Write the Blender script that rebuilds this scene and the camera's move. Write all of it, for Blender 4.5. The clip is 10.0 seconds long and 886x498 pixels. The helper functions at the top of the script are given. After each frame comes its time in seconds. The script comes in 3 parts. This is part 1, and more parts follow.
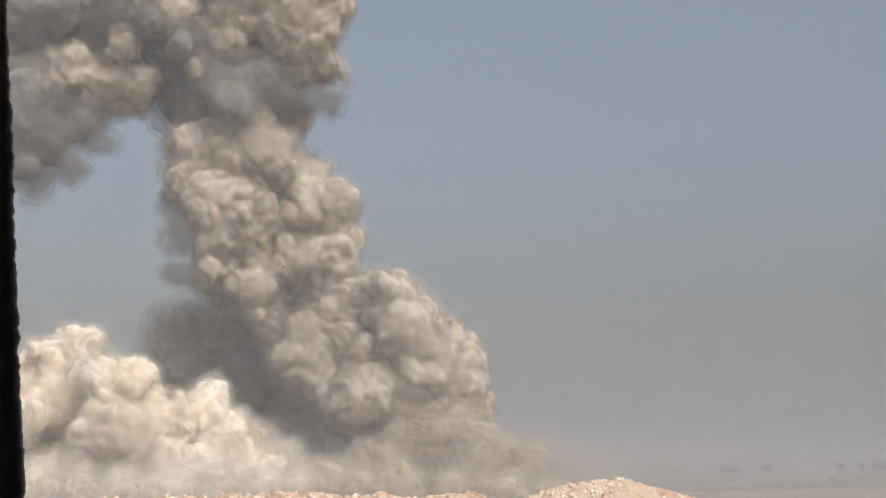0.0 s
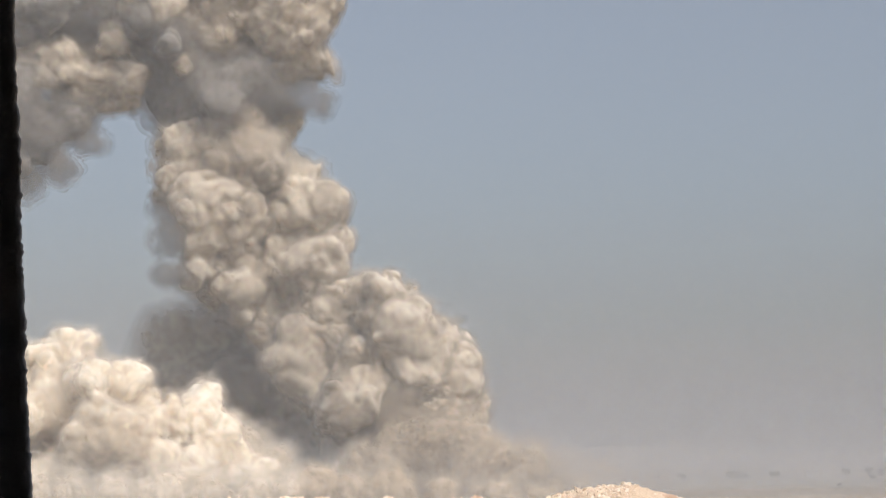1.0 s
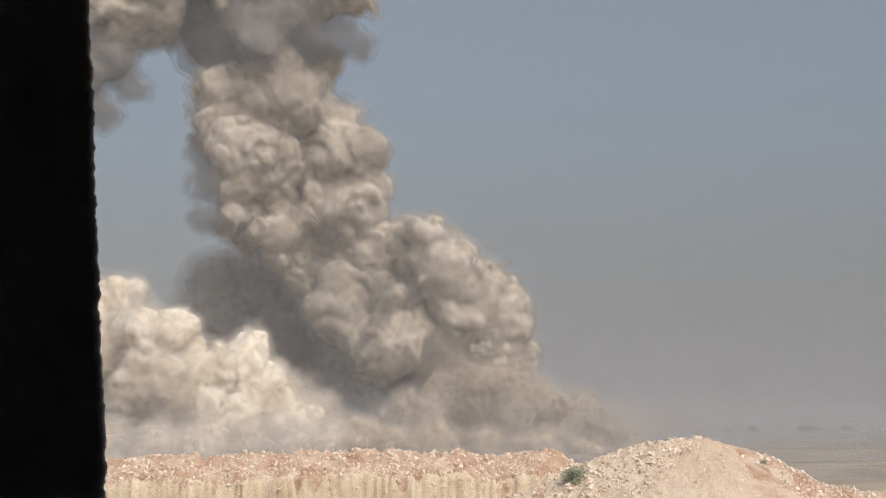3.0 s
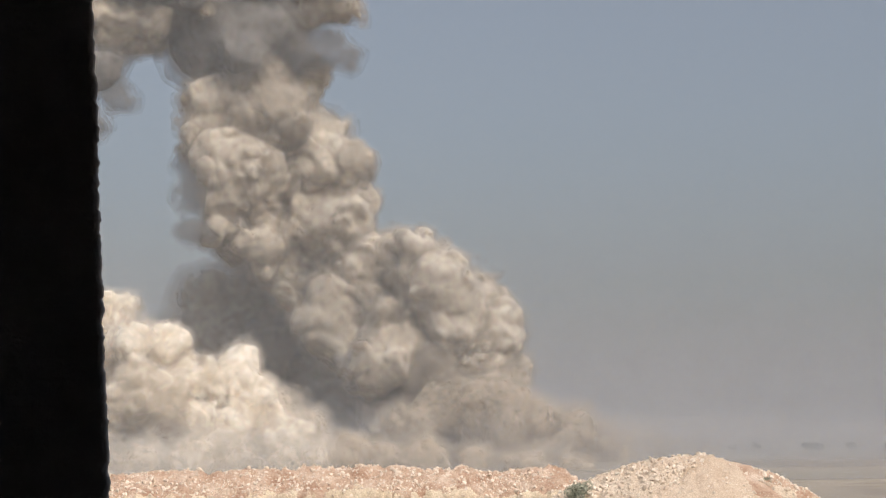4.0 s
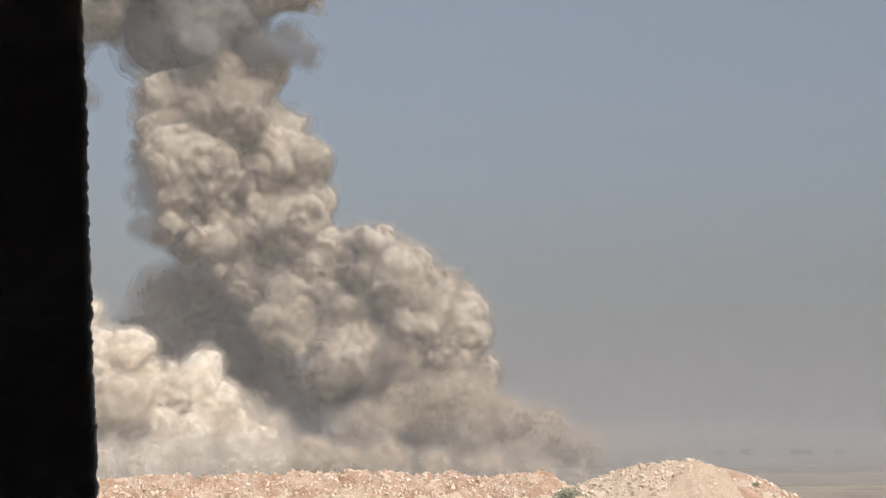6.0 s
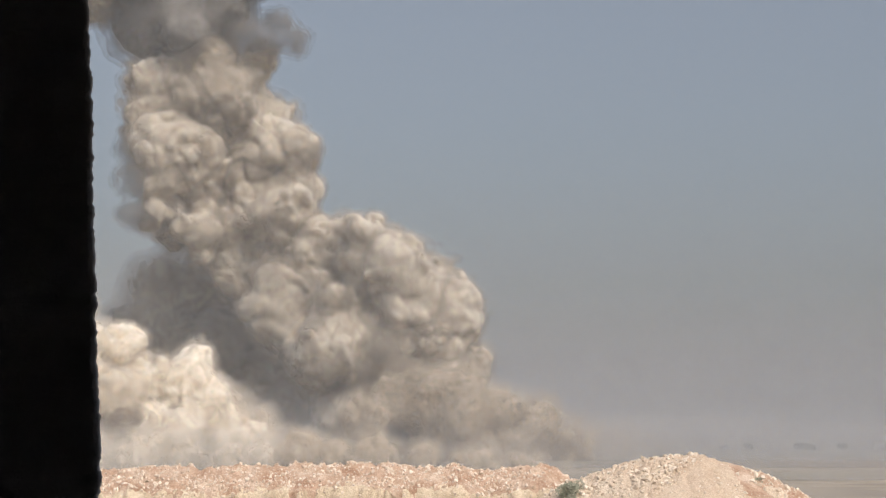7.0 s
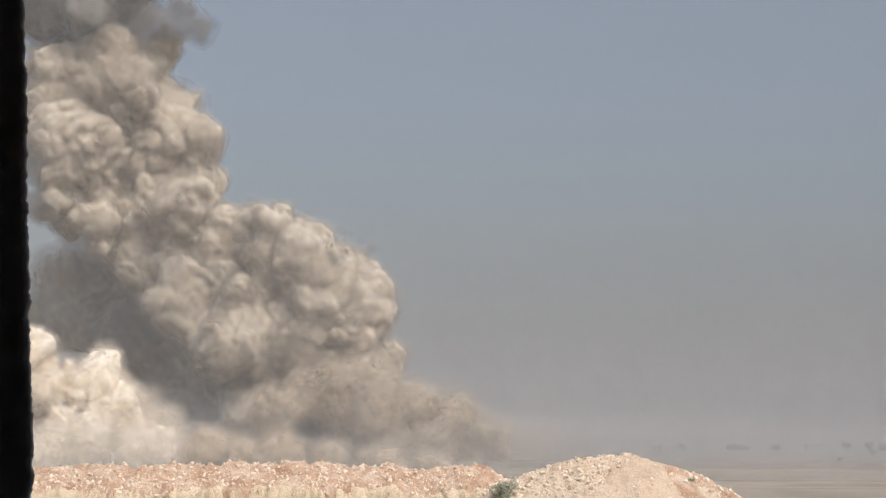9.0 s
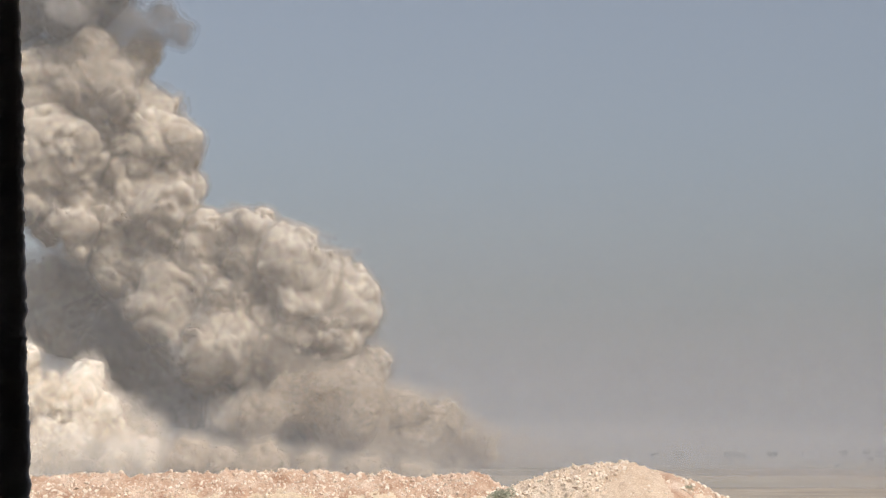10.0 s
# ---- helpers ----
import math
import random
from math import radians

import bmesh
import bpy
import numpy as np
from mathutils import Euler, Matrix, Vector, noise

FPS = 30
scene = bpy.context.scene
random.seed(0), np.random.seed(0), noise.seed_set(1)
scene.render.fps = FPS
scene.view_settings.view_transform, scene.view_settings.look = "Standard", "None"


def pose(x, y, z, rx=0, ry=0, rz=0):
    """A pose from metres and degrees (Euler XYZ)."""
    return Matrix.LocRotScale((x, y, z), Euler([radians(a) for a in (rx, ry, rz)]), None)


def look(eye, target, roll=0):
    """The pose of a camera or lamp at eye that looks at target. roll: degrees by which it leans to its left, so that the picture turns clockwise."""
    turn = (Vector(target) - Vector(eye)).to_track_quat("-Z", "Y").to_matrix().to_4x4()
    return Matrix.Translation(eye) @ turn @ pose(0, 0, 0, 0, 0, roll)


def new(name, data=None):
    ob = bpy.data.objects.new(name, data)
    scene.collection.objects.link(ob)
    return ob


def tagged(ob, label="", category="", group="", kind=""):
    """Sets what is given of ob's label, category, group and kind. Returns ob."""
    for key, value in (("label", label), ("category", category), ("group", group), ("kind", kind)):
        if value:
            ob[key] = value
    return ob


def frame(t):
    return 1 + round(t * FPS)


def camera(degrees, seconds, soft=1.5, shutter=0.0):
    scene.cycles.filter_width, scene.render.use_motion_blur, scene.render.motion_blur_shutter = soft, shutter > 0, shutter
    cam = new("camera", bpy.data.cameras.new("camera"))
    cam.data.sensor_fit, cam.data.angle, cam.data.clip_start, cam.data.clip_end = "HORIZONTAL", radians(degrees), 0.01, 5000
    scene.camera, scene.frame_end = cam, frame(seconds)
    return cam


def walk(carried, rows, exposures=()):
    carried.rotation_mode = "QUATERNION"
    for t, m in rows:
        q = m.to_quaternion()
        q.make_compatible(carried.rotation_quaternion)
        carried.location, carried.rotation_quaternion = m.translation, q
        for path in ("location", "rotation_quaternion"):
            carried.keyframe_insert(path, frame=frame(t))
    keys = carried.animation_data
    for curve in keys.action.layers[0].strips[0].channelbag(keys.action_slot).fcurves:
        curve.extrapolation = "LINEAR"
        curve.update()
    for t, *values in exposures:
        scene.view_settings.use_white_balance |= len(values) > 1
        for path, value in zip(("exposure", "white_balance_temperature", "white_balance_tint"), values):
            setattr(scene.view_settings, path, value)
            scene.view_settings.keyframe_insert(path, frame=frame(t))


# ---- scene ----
# camera: handheld on a long lens, turning on the spot inside a dark room
EYE = Vector((0, 0, 10))


def view(bearing, tilt, lean):
    b, e = radians(bearing), radians(tilt)
    return look(EYE, EYE + 100 * Vector((math.sin(b) * math.cos(e), math.cos(b) * math.cos(e), math.sin(e))), lean)


PATH = [
    (0, view(0.163, 5.174, -1.150)),
    (0.5, view(0.104, 5.368, -1.150)),
    (1, view(-0.009, 5.301, -1.100)),
    (1.5, view(-0.259, 5.211, -1.000)),
    (2, view(-0.654, 4.521, -0.813)),
    (2.5, view(-1.575, 4.097, -0.929)),
    (2.7, view(-1.746, 4.097, -0.929)),
    (4, view(-1.923, 4.550, -0.723)),
    (4.5, view(-1.695, 4.653, -0.759)),
    (5, view(-1.574, 4.687, -0.643)),
    (5.5, view(-1.576, 4.720, -0.671)),
    (7, view(-1.762, 4.492, -0.236)),
    (7.5, view(-1.115, 4.461, -0.150)),
    (8, view(-0.738, 4.463, -0.096)),
    (8.5, view(-0.405, 4.482, -0.042)),
    (9, view(-0.137, 4.479, -0.003)),
    (9.5, view(0.000, 4.522, 0.000)),
    (10, view(-0.054, 4.674, -0.133)),
]
EXPOSURE = [(0, -0.2), (0.4, -0.02), (1.5, -0.02), (2.0, -0.18), (2.5, -0.36), (2.7, -0.36), (4, -0.24), (7, -0.24), (9.5, -0.22), (10, -0.15)]
cam = camera(22, 10.0, soft=1.2)
walk(cam, PATH, EXPOSURE)

# world and sun
SUN_EL, SUN_AZ = 47.0, 148.0  # azimuth clockwise from the view axis
world = bpy.data.worlds.new("sky")
scene.world = world
world.use_nodes = True
wn, wl = world.node_tree.nodes, world.node_tree.links
sky = wn.new("ShaderNodeTexSky")
sky.sky_type, sky.sun_disc = "NISHITA", False
sky.sun_elevation, sky.sun_rotation = radians(SUN_EL), radians(SUN_AZ)
sky.altitude, sky.air_density, sky.dust_density, sky.ozone_density = 300, 1.0, 4.0, 1.0
hazy = wn.new("ShaderNodeHueSaturation")
hazy.inputs["Saturation"].default_value = 0.6
pinkish = wn.new("ShaderNodeMix")
pinkish.data_type, pinkish.blend_type = "RGBA", "MULTIPLY"
pinkish.inputs[0].default_value, pinkish.inputs[7].default_value = 1.0, (0.955, 0.985, 1.045, 1)
wl.new(sky.outputs["Color"], hazy.inputs["Color"])
wl.new(hazy.outputs["Color"], pinkish.inputs[6])
# the unseen upper sky is brightened towards the zenith to lift the shade
way, up, glow = wn.new("ShaderNodeTexCoord"), wn.new("ShaderNodeSeparateXYZ"), wn.new("ShaderNodeMapRange")
for key, value in (("From Min", 0.22), ("From Max", 0.6), ("To Min", 1.0), ("To Max", 3.3)):
    glow.inputs[key].default_value = value
bright = wn.new("ShaderNodeVectorMath")
bright.operation = "SCALE"
wl.new(way.outputs["Generated"], up.inputs[0])
wl.new(up.outputs["Z"], glow.inputs["Value"])
wl.new(pinkish.outputs[2], bright.inputs[0])
wl.new(glow.outputs[0], bright.inputs["Scale"])
wl.new(bright.outputs[0], wn["Background"].inputs["Color"])
scene.cycles.transparent_max_bounces = 32
wn["Background"].inputs["Strength"].default_value = 0.1
sun = new("sun", bpy.data.lights.new("sun", "SUN"))
sun.data.energy, sun.data.angle, sun.data.color = 3.0, radians(0.6), (1.0, 0.93, 0.82)
SUN_WAY = Vector((math.sin(radians(SUN_AZ)) * math.cos(radians(SUN_EL)), math.cos(radians(SUN_AZ)) * math.cos(radians(SUN_EL)), math.sin(radians(SUN_EL))))
sun.matrix_world = look(SUN_WAY * 500, (0, 0, 0))


# ---- materials ----
class Mat:
    """A small builder of node materials."""

    def __init__(self, name):
        self.m = bpy.data.materials.new(name)
        self.m.use_nodes = True
        self.n, self.l = self.m.node_tree.nodes, self.m.node_tree.links
        self.n.clear()
        self.out = self.n.new("ShaderNodeOutputMaterial")
        self.co = self.n.new("ShaderNodeTexCoord")

    def node(self, kind, **ins):
        nd = self.n.new(kind)
        for k, v in ins.items():
            key = k.replace("_", " ")
            if isinstance(v, bpy.types.NodeSocket):
                self.l.new(v, nd.inputs[key])
            else:
                nd.inputs[key].default_value = v
        return nd

    def noise(self, scale, detail=6.0, rough=0.6, space="Object", distort=0.0):
        nd = self.node("ShaderNodeTexNoise", Scale=scale, Detail=detail, Roughness=rough, Distortion=distort)
        self.l.new(self.co.outputs[space], nd.inputs["Vector"])
        return nd.outputs["Fac"]

    def ramp(self, fac, *stops):
        nd = self.node("ShaderNodeValToRGB", Fac=fac)
        e = nd.color_ramp.elements
        while len(e) < len(stops):
            e.new(0.5)
        for el, (p, c) in zip(e, stops):
            el.position, el.color = p, (*c, 1) if len(c) == 3 else c
        return nd.outputs["Color"]

    def math(self, op, a, b):
        nd = self.n.new("ShaderNodeMath")
        nd.operation = op
        for i, v in enumerate((a, b)):
            if isinstance(v, bpy.types.NodeSocket):
                self.l.new(v, nd.inputs[i])
            else:
                nd.inputs[i].default_value = v
        return nd.outputs[0]

    def mix(self, fac, a, b, mode="MIX"):
        nd = self.n.new("ShaderNodeMix")
        nd.data_type, nd.blend_type = "RGBA", mode
        for i, v in ((0, fac), (6, a), (7, b)):
            if isinstance(v, bpy.types.NodeSocket):
                self.l.new(v, nd.inputs[i])
            else:
                nd.inputs[i].default_value = v if i == 0 else (*v, 1)
        return nd.outputs[2]

    def bump(self, height, strength, distance):
        return self.node("ShaderNodeBump", Height=height, Strength=strength, Distance=distance).outputs["Normal"]

    def surface(self, color, rough=0.95, normal=None, spec=0.2):
        nd = self.node("ShaderNodeBsdfPrincipled", Roughness=rough)
        nd.inputs["Specular IOR Level"].default_value = spec
        if isinstance(color, bpy.types.NodeSocket):
            self.l.new(color, nd.inputs["Base Color"])
        else:
            nd.inputs["Base Color"].default_value = (*color, 1)
        if normal:
            self.l.new(normal, nd.inputs["Normal"])
        self.l.new(nd.outputs[0], self.out.inputs["Surface"])
        return self.m


def smoke_material(name, dark, light, through_light=0.5, wisp_low=0.3, depth=2.6, grain=1.0):
    """Dense dust: matt, light wanders inside it, thinner in its outer layers (attribute 'thin'). grain: fineness of its swirls."""
    a = Mat(name)

    def swirl(scale, detail, distort):
        return a.noise(scale * grain, detail, 0.6, "Object", distort)

    fine = swirl(0.4, 5, 0.5)
    col = a.ramp(a.math("ADD", a.math("MULTIPLY", swirl(0.07, 2, 0), 0.6), a.math("MULTIPLY", fine, 0.4)), (0.32, dark), (0.68, light))
    nor = a.bump(a.math("ADD", fine, swirl(1.1, 4, 0.8)), 0.35, 0.5 / grain)
    core = a.node("ShaderNodeBsdfPrincipled", Base_Color=col, Roughness=1.0, Normal=nor)
    core.inputs["Specular IOR Level"].default_value = 0.0
    core.inputs["Subsurface Weight"].default_value = 1.0
    core.inputs["Subsurface Radius"].default_value = (1.0, 0.92, 0.85)
    core.inputs["Subsurface Scale"].default_value = depth
    lit = a.node("ShaderNodeBsdfDiffuse", Color=col, Normal=nor)
    back = a.node("ShaderNodeBsdfTranslucent", Color=col, Normal=nor)
    att = a.n.new("ShaderNodeAttribute")
    att.attribute_name = "thin"
    veil = a.node("ShaderNodeMixShader", Fac=through_light)
    a.l.new(lit.outputs[0], veil.inputs[1]), a.l.new(back.outputs[0], veil.inputs[2])
    body = a.node("ShaderNodeMixShader", Fac=a.math("GREATER_THAN", att.outputs["Fac"], 0.05))
    a.l.new(core.outputs[0], body.inputs[1]), a.l.new(veil.outputs[0], body.inputs[2])
    wisp = a.ramp(swirl(0.22, 6, 0.9), (0.38, (wisp_low,) * 3), (0.66, (1, 1, 1)))
    thin = a.math("SUBTRACT", 1.0, att.outputs["Fac"])
    alpha = a.math("MULTIPLY", thin, a.math("MAXIMUM", wisp, a.math("GREATER_THAN", thin, 0.95)))
    mixed = a.node("ShaderNodeMixShader", Fac=alpha)
    clear = a.n.new("ShaderNodeBsdfTransparent")
    a.l.new(clear.outputs[0], mixed.inputs[1]), a.l.new(body.outputs[0], mixed.inputs[2])
    a.l.new(mixed.outputs[0], a.out.inputs["Surface"])
    return a.m


M_TAN = smoke_material("tan_smoke", (0.52, 0.458, 0.377), (0.595, 0.53, 0.44))
# darker copy of the tan smoke: the head's underside shade is in the colour
M_SHADED = smoke_material("shaded_smoke", (0.27, 0.25, 0.225), (0.34, 0.313, 0.282))
M_DUST = smoke_material("thin_dust", (0.60, 0.515, 0.405), (0.68, 0.59, 0.475), 0.5, grain=2.0)
M_TRAIL = smoke_material("pale_thin_dust", (0.84, 0.75, 0.62), (0.92, 0.83, 0.70), 0.5, grain=1.6)
M_SMUDGE = smoke_material("brown_dust", (0.40, 0.32, 0.235), (0.48, 0.395, 0.30), grain=3.0)
M_PALE = smoke_material("pale_dust", (0.75, 0.67, 0.555), (0.83, 0.755, 0.64), 0.5, depth=3.5, grain=1.2)


def earth(name, stops, scale=1.2, grit=30.0):
    a = Mat(name)
    base = a.ramp(a.noise(scale, 8, 0.65), *stops)
    speck = a.ramp(a.noise(grit, 4, 0.7), (0.35, (0.72, 0.7, 0.68)), (0.65, (1.12, 1.12, 1.12)))
    col = a.mix(1.0, base, speck, "MULTIPLY")
    h = a.math("ADD", a.noise(grit, 6, 0.7), a.noise(grit * 0.25, 6, 0.6))
    return a.surface(col, 0.97, a.bump(h, 0.9, 0.05), 0.1)


M_BERM = earth("red_rubble", ((0.34, (0.36, 0.22, 0.145)), (0.5, (0.49, 0.34, 0.24)), (0.66, (0.60, 0.465, 0.355))), 1.6)
M_FACE = earth("pale_cut_earth", ((0.3, (0.50, 0.38, 0.26)), (0.5, (0.62, 0.495, 0.35)), (0.7, (0.68, 0.57, 0.42))), 2.2)
M_SAND = earth("sandy_spoil", ((0.3, (0.48, 0.355, 0.25)), (0.5, (0.58, 0.455, 0.335)), (0.72, (0.65, 0.54, 0.415))), 0.9)
M_PLAIN = earth("dry_field", ((0.35, (0.21, 0.17, 0.125)), (0.5, (0.26, 0.215, 0.16)), (0.65, (0.22, 0.195, 0.14))), 0.006, 0.05)


def stone_material(name, a0, a1):
    a = Mat(name)
    info = a.n.new("ShaderNodeObjectInfo")
    geo = a.n.new("ShaderNodeNewGeometry")
    pick = a.math("FRACT", a.math("ADD", info.outputs["Random"], geo.outputs["Random Per Island"]), 0)
    col = a.mix(1.0, a.ramp(pick, (0.0, a0), (1.0, a1)), a.ramp(a.noise(9, 6, 0.7), (0.3, (0.75, 0.73, 0.7)), (0.7, (1.1, 1.1, 1.1))), "MULTIPLY")
    return a.surface(col, 0.95, a.bump(a.noise(25, 5, 0.6), 0.6, 0.02), 0.15)


M_STONE = stone_material("limestone", (0.50, 0.37, 0.27), (0.74, 0.63, 0.51))
M_STONE_PALE = stone_material("pale_limestone", (0.50, 0.39, 0.29), (0.71, 0.61, 0.49))


def leaf_material(name, c0, c1):
    a = Mat(name)
    geo = a.n.new("ShaderNodeNewGeometry")
    return a.surface(a.ramp(geo.outputs["Random Per Island"], (0.0, c0), (1.0, c1)), 0.8)


M_LEAF = leaf_material("grey_green_leaves", (0.25, 0.245, 0.175), (0.39, 0.385, 0.29))
M_TREE = leaf_material("dark_leaves", (0.04, 0.055, 0.03), (0.09, 0.10, 0.055))
M_BARK = earth("bark", ((0.4, (0.10, 0.07, 0.05)), (0.6, (0.16, 0.12, 0.09))), 3.0)
_c = Mat("unlit_plaster")
_h = _c.noise(40, 8, 0.7)
M_WALL = _c.surface(_c.ramp(_c.noise(3, 6, 0.65), (0.35, (0.46, 0.43, 0.41)), (0.65, (0.60, 0.57, 0.54))), 0.95, _c.bump(_h, 0.6, 0.01), 0.1)
M_HOUSE = earth("whitewashed_wall", ((0.4, (0.55, 0.52, 0.47)), (0.6, (0.68, 0.65, 0.6))), 0.4, 3.0)
M_VOID = Mat("dark_opening").surface((0.04, 0.04, 0.045), 0.8)


# ---- shape helpers ----
def mesh(name, verts, faces, mat, smooth=True):
    me = bpy.data.meshes.new(name)
    me.from_pydata(verts.tolist() if hasattr(verts, "tolist") else verts, [], faces.tolist() if hasattr(faces, "tolist") else faces)
    me.materials.append(mat)
    me.polygons.foreach_set("use_smooth", [smooth] * len(me.polygons))
    me.update()
    return me


def part(name, me, parent, label="", m=None):
    ob = new(name, me)
    ob.parent = parent
    if m is not None:
        ob.matrix_basis = m
    return tagged(ob, label)


def empty(name, place, label, category, group="", kind=""):
    ob = new(name)
    ob.location = place
    return tagged(ob, label, category, group, kind)


def field(p, scale, seed=0.0, octaves=4):
    """Fractal noise at an array of points (n, 3)."""
    o = np.zeros(len(p))
    for i, q in enumerate(p):
        o[i] = noise.fractal(Vector(q) * scale + Vector((seed, seed * 1.7, -seed)), 0.8, 2.1, octaves)
    return o


# ---- smoke ----
def cells(p, size, seed):
    """Round billows: nearness to points strewn one to a cell, with soft valleys; about 0 to 1."""
    q = p / size
    base = np.floor(q).astype(np.int64)
    total = np.zeros(len(p), np.float32)
    part_way = (q - base).astype(np.float32)
    for dx, dy, dz in [(i, j, k) for i in (-1, 0, 1) for j in (-1, 0, 1) for k in (-1, 0, 1)]:
        c = base + (dx, dy, dz)
        h = (c[:, 0] * 73856093) ^ (c[:, 1] * 19349663) ^ (c[:, 2] * 83492791) ^ (seed * 2654435761)
        h = (h ^ (h >> 13)) * 1274126177 & 0x7FFFFFFF
        d2 = sum((part_way[:, i] - (o + ((h >> 10 * i) & 1023).astype(np.float32) / 1023)) ** 2 for i, o in enumerate((dx, dy, dz)))
        total += np.clip(1 - d2 / 1.1, 0, None) ** 10
    return np.minimum(total ** 0.1, 1.1)


def waves(p, size, seed):
    """A smooth wandering value of about -1 to 1."""
    rng = np.random.default_rng(seed)
    return sum(np.sin(p @ (d / np.linalg.norm(d) / size * f).astype(np.float32) + np.float32(ph)) for d, ph, f in zip(rng.normal(size=(5, 3)), rng.uniform(0, 6.28, 5), (3, 4, 5, 6.5, 8))) / 2.5


def skin(f, level, origin, step):
    """The surface on which the values f of a grid equal level: vertices and quads."""
    ins = f < level
    nx, ny, nz = f.shape
    count = sum(ins[i:nx - 1 + i, j:ny - 1 + j, k:nz - 1 + k].astype(np.int8) for i in (0, 1) for j in (0, 1) for k in (0, 1))
    at = np.argwhere((count > 0) & (count < 8))
    if not len(at):
        return np.zeros((0, 3)), np.zeros((0, 4), int)
    number = np.full((nx - 1, ny - 1, nz - 1), -1)
    number[tuple(at.T)] = np.arange(len(at))
    total, hits = np.zeros((len(at), 3)), np.zeros(len(at))
    corners = [(i, j, k) for i in (0, 1) for j in (0, 1) for k in (0, 1)]
    for a in corners:
        for b in corners:
            if sum(b) - sum(a) == 1 and sum(abs(u - v) for u, v in zip(a, b)) == 1:
                fa, fb = f[tuple((at + a).T)], f[tuple((at + b).T)]
                cross = (fa < level) != (fb < level)
                t = np.where(cross, (level - fa) / np.where(cross, fb - fa, 1), 0)
                total += cross[:, None] * (np.array(a) + t[:, None] * (np.array(b) - np.array(a)))
                hits += cross
    v = origin + step * (at + total / hits[:, None])
    quads = []
    for axis in range(3):
        u, w = [(1, 2), (2, 0), (0, 1)][axis]
        one = np.eye(3, dtype=int)
        lo = [slice(1, -1)] * 3
        lo[axis] = slice(0, -1)
        hi = list(lo)
        hi[axis] = slice(1, None)
        a, b = ins[tuple(lo)], ins[tuple(hi)]
        e = np.argwhere(a != b) + 1
        e[:, axis] -= 1
        out = a[a != b]
        ring = np.stack([number[tuple((e - d).T)] for d in (one[u] + one[w], one[w], 0 * one[u], one[u])], 1)
        quads.append(np.where(out[:, None], ring, ring[:, ::-1]))
    return v, np.vstack(quads)


def billow_mesh(name, balls, grain, boil, mat, shells, coarse):
    """Balls of dust (x, y, z, r) run together into one boiling mass: a dense core and thinner shells round it."""
    step = 0.8 * grain * coarse
    b = np.array(balls)
    pad = 7 * grain
    lo, hi = (b[:, :3] - b[:, 3:]).min(0) - pad, (b[:, :3] + b[:, 3:]).max(0) + pad
    lo = np.floor(lo / step) * step
    n = np.ceil((hi - lo) / step).astype(int) + 1
    axes = [lo[i] + step * np.arange(n[i]) for i in range(3)]
    p = np.stack([g.ravel() for g in np.meshgrid(*axes, indexing="ij")], 1).astype(np.float32)
    k = 1.7 * grain
    total = np.zeros(len(p), np.float32)
    bent = p + 2.4 * grain * np.stack([waves(p, 26 * grain, 41 + i) for i in range(3)], 1)
    for x, y, z, r in balls:
        total += np.exp(-np.clip(np.sqrt(((bent - np.array((x, y, z), np.float32)) ** 2).sum(1)) - r, -8 * k, 12 * k) / k)
    f = -k * np.log(total)
    near = np.abs(f) < 7 * grain
    q = p[near]
    q = q + 1.6 * grain * np.stack([waves(q, 16 * grain, 11 + i) for i in range(3)], 1) + 0.4 * grain * np.stack([waves(q, 5 * grain, 21 + i) for i in range(3)], 1)
    calm = np.clip(0.62 + 0.55 * waves(q, 22 * grain, 31), 0.15, 1.2)
    bumps = 6.0 * (cells(q, 17 * grain, 1) - 0.75) + (3.0 + 3.0 * calm) * (cells(q, 7.6 * grain, 2) - 0.75) + (1.7 + 1.9 * calm) * (cells(q, 3.5 * grain, 3) - 0.75)
    f[near] -= boil * grain * bumps
    f = f.reshape(n)
    vs, fs, thin, m = [], [], [], 0
    for level, th in shells:
        v, quads = skin(f, level * grain, lo, step)
        if not len(v):
            continue
        vs.append(v), fs.append(quads + m)
        thin.append(np.full(len(quads), th))
        m += len(v)
    me = mesh(name, np.vstack(vs), np.vstack(fs), mat)
    me.attributes.new("thin", "FLOAT", "FACE").data.foreach_set("value", np.concatenate(thin))
    return me


# shells: distance out from the mean surface, thinness
DENSE = [(-1.9, 0.0), (-1.35, 0.55), (-0.6, 0.68), (0.5, 0.84)]
FLUFF = [(-1.9, 0.0), (-1.3, 0.5), (-0.4, 0.65), (0.9, 0.82)]
SMOOTH = [(-2.6, 0.0), (-1.4, 0.5), (0.0, 0.62), (1.6, 0.8)]
THIN = [(-4.5, 0.5), (-2.4, 0.66), (-0.2, 0.77), (2.2, 0.88)]
SOFT = [(-4.0, 0.1), (-2.6, 0.5), (-1.0, 0.65), (1.0, 0.82)]
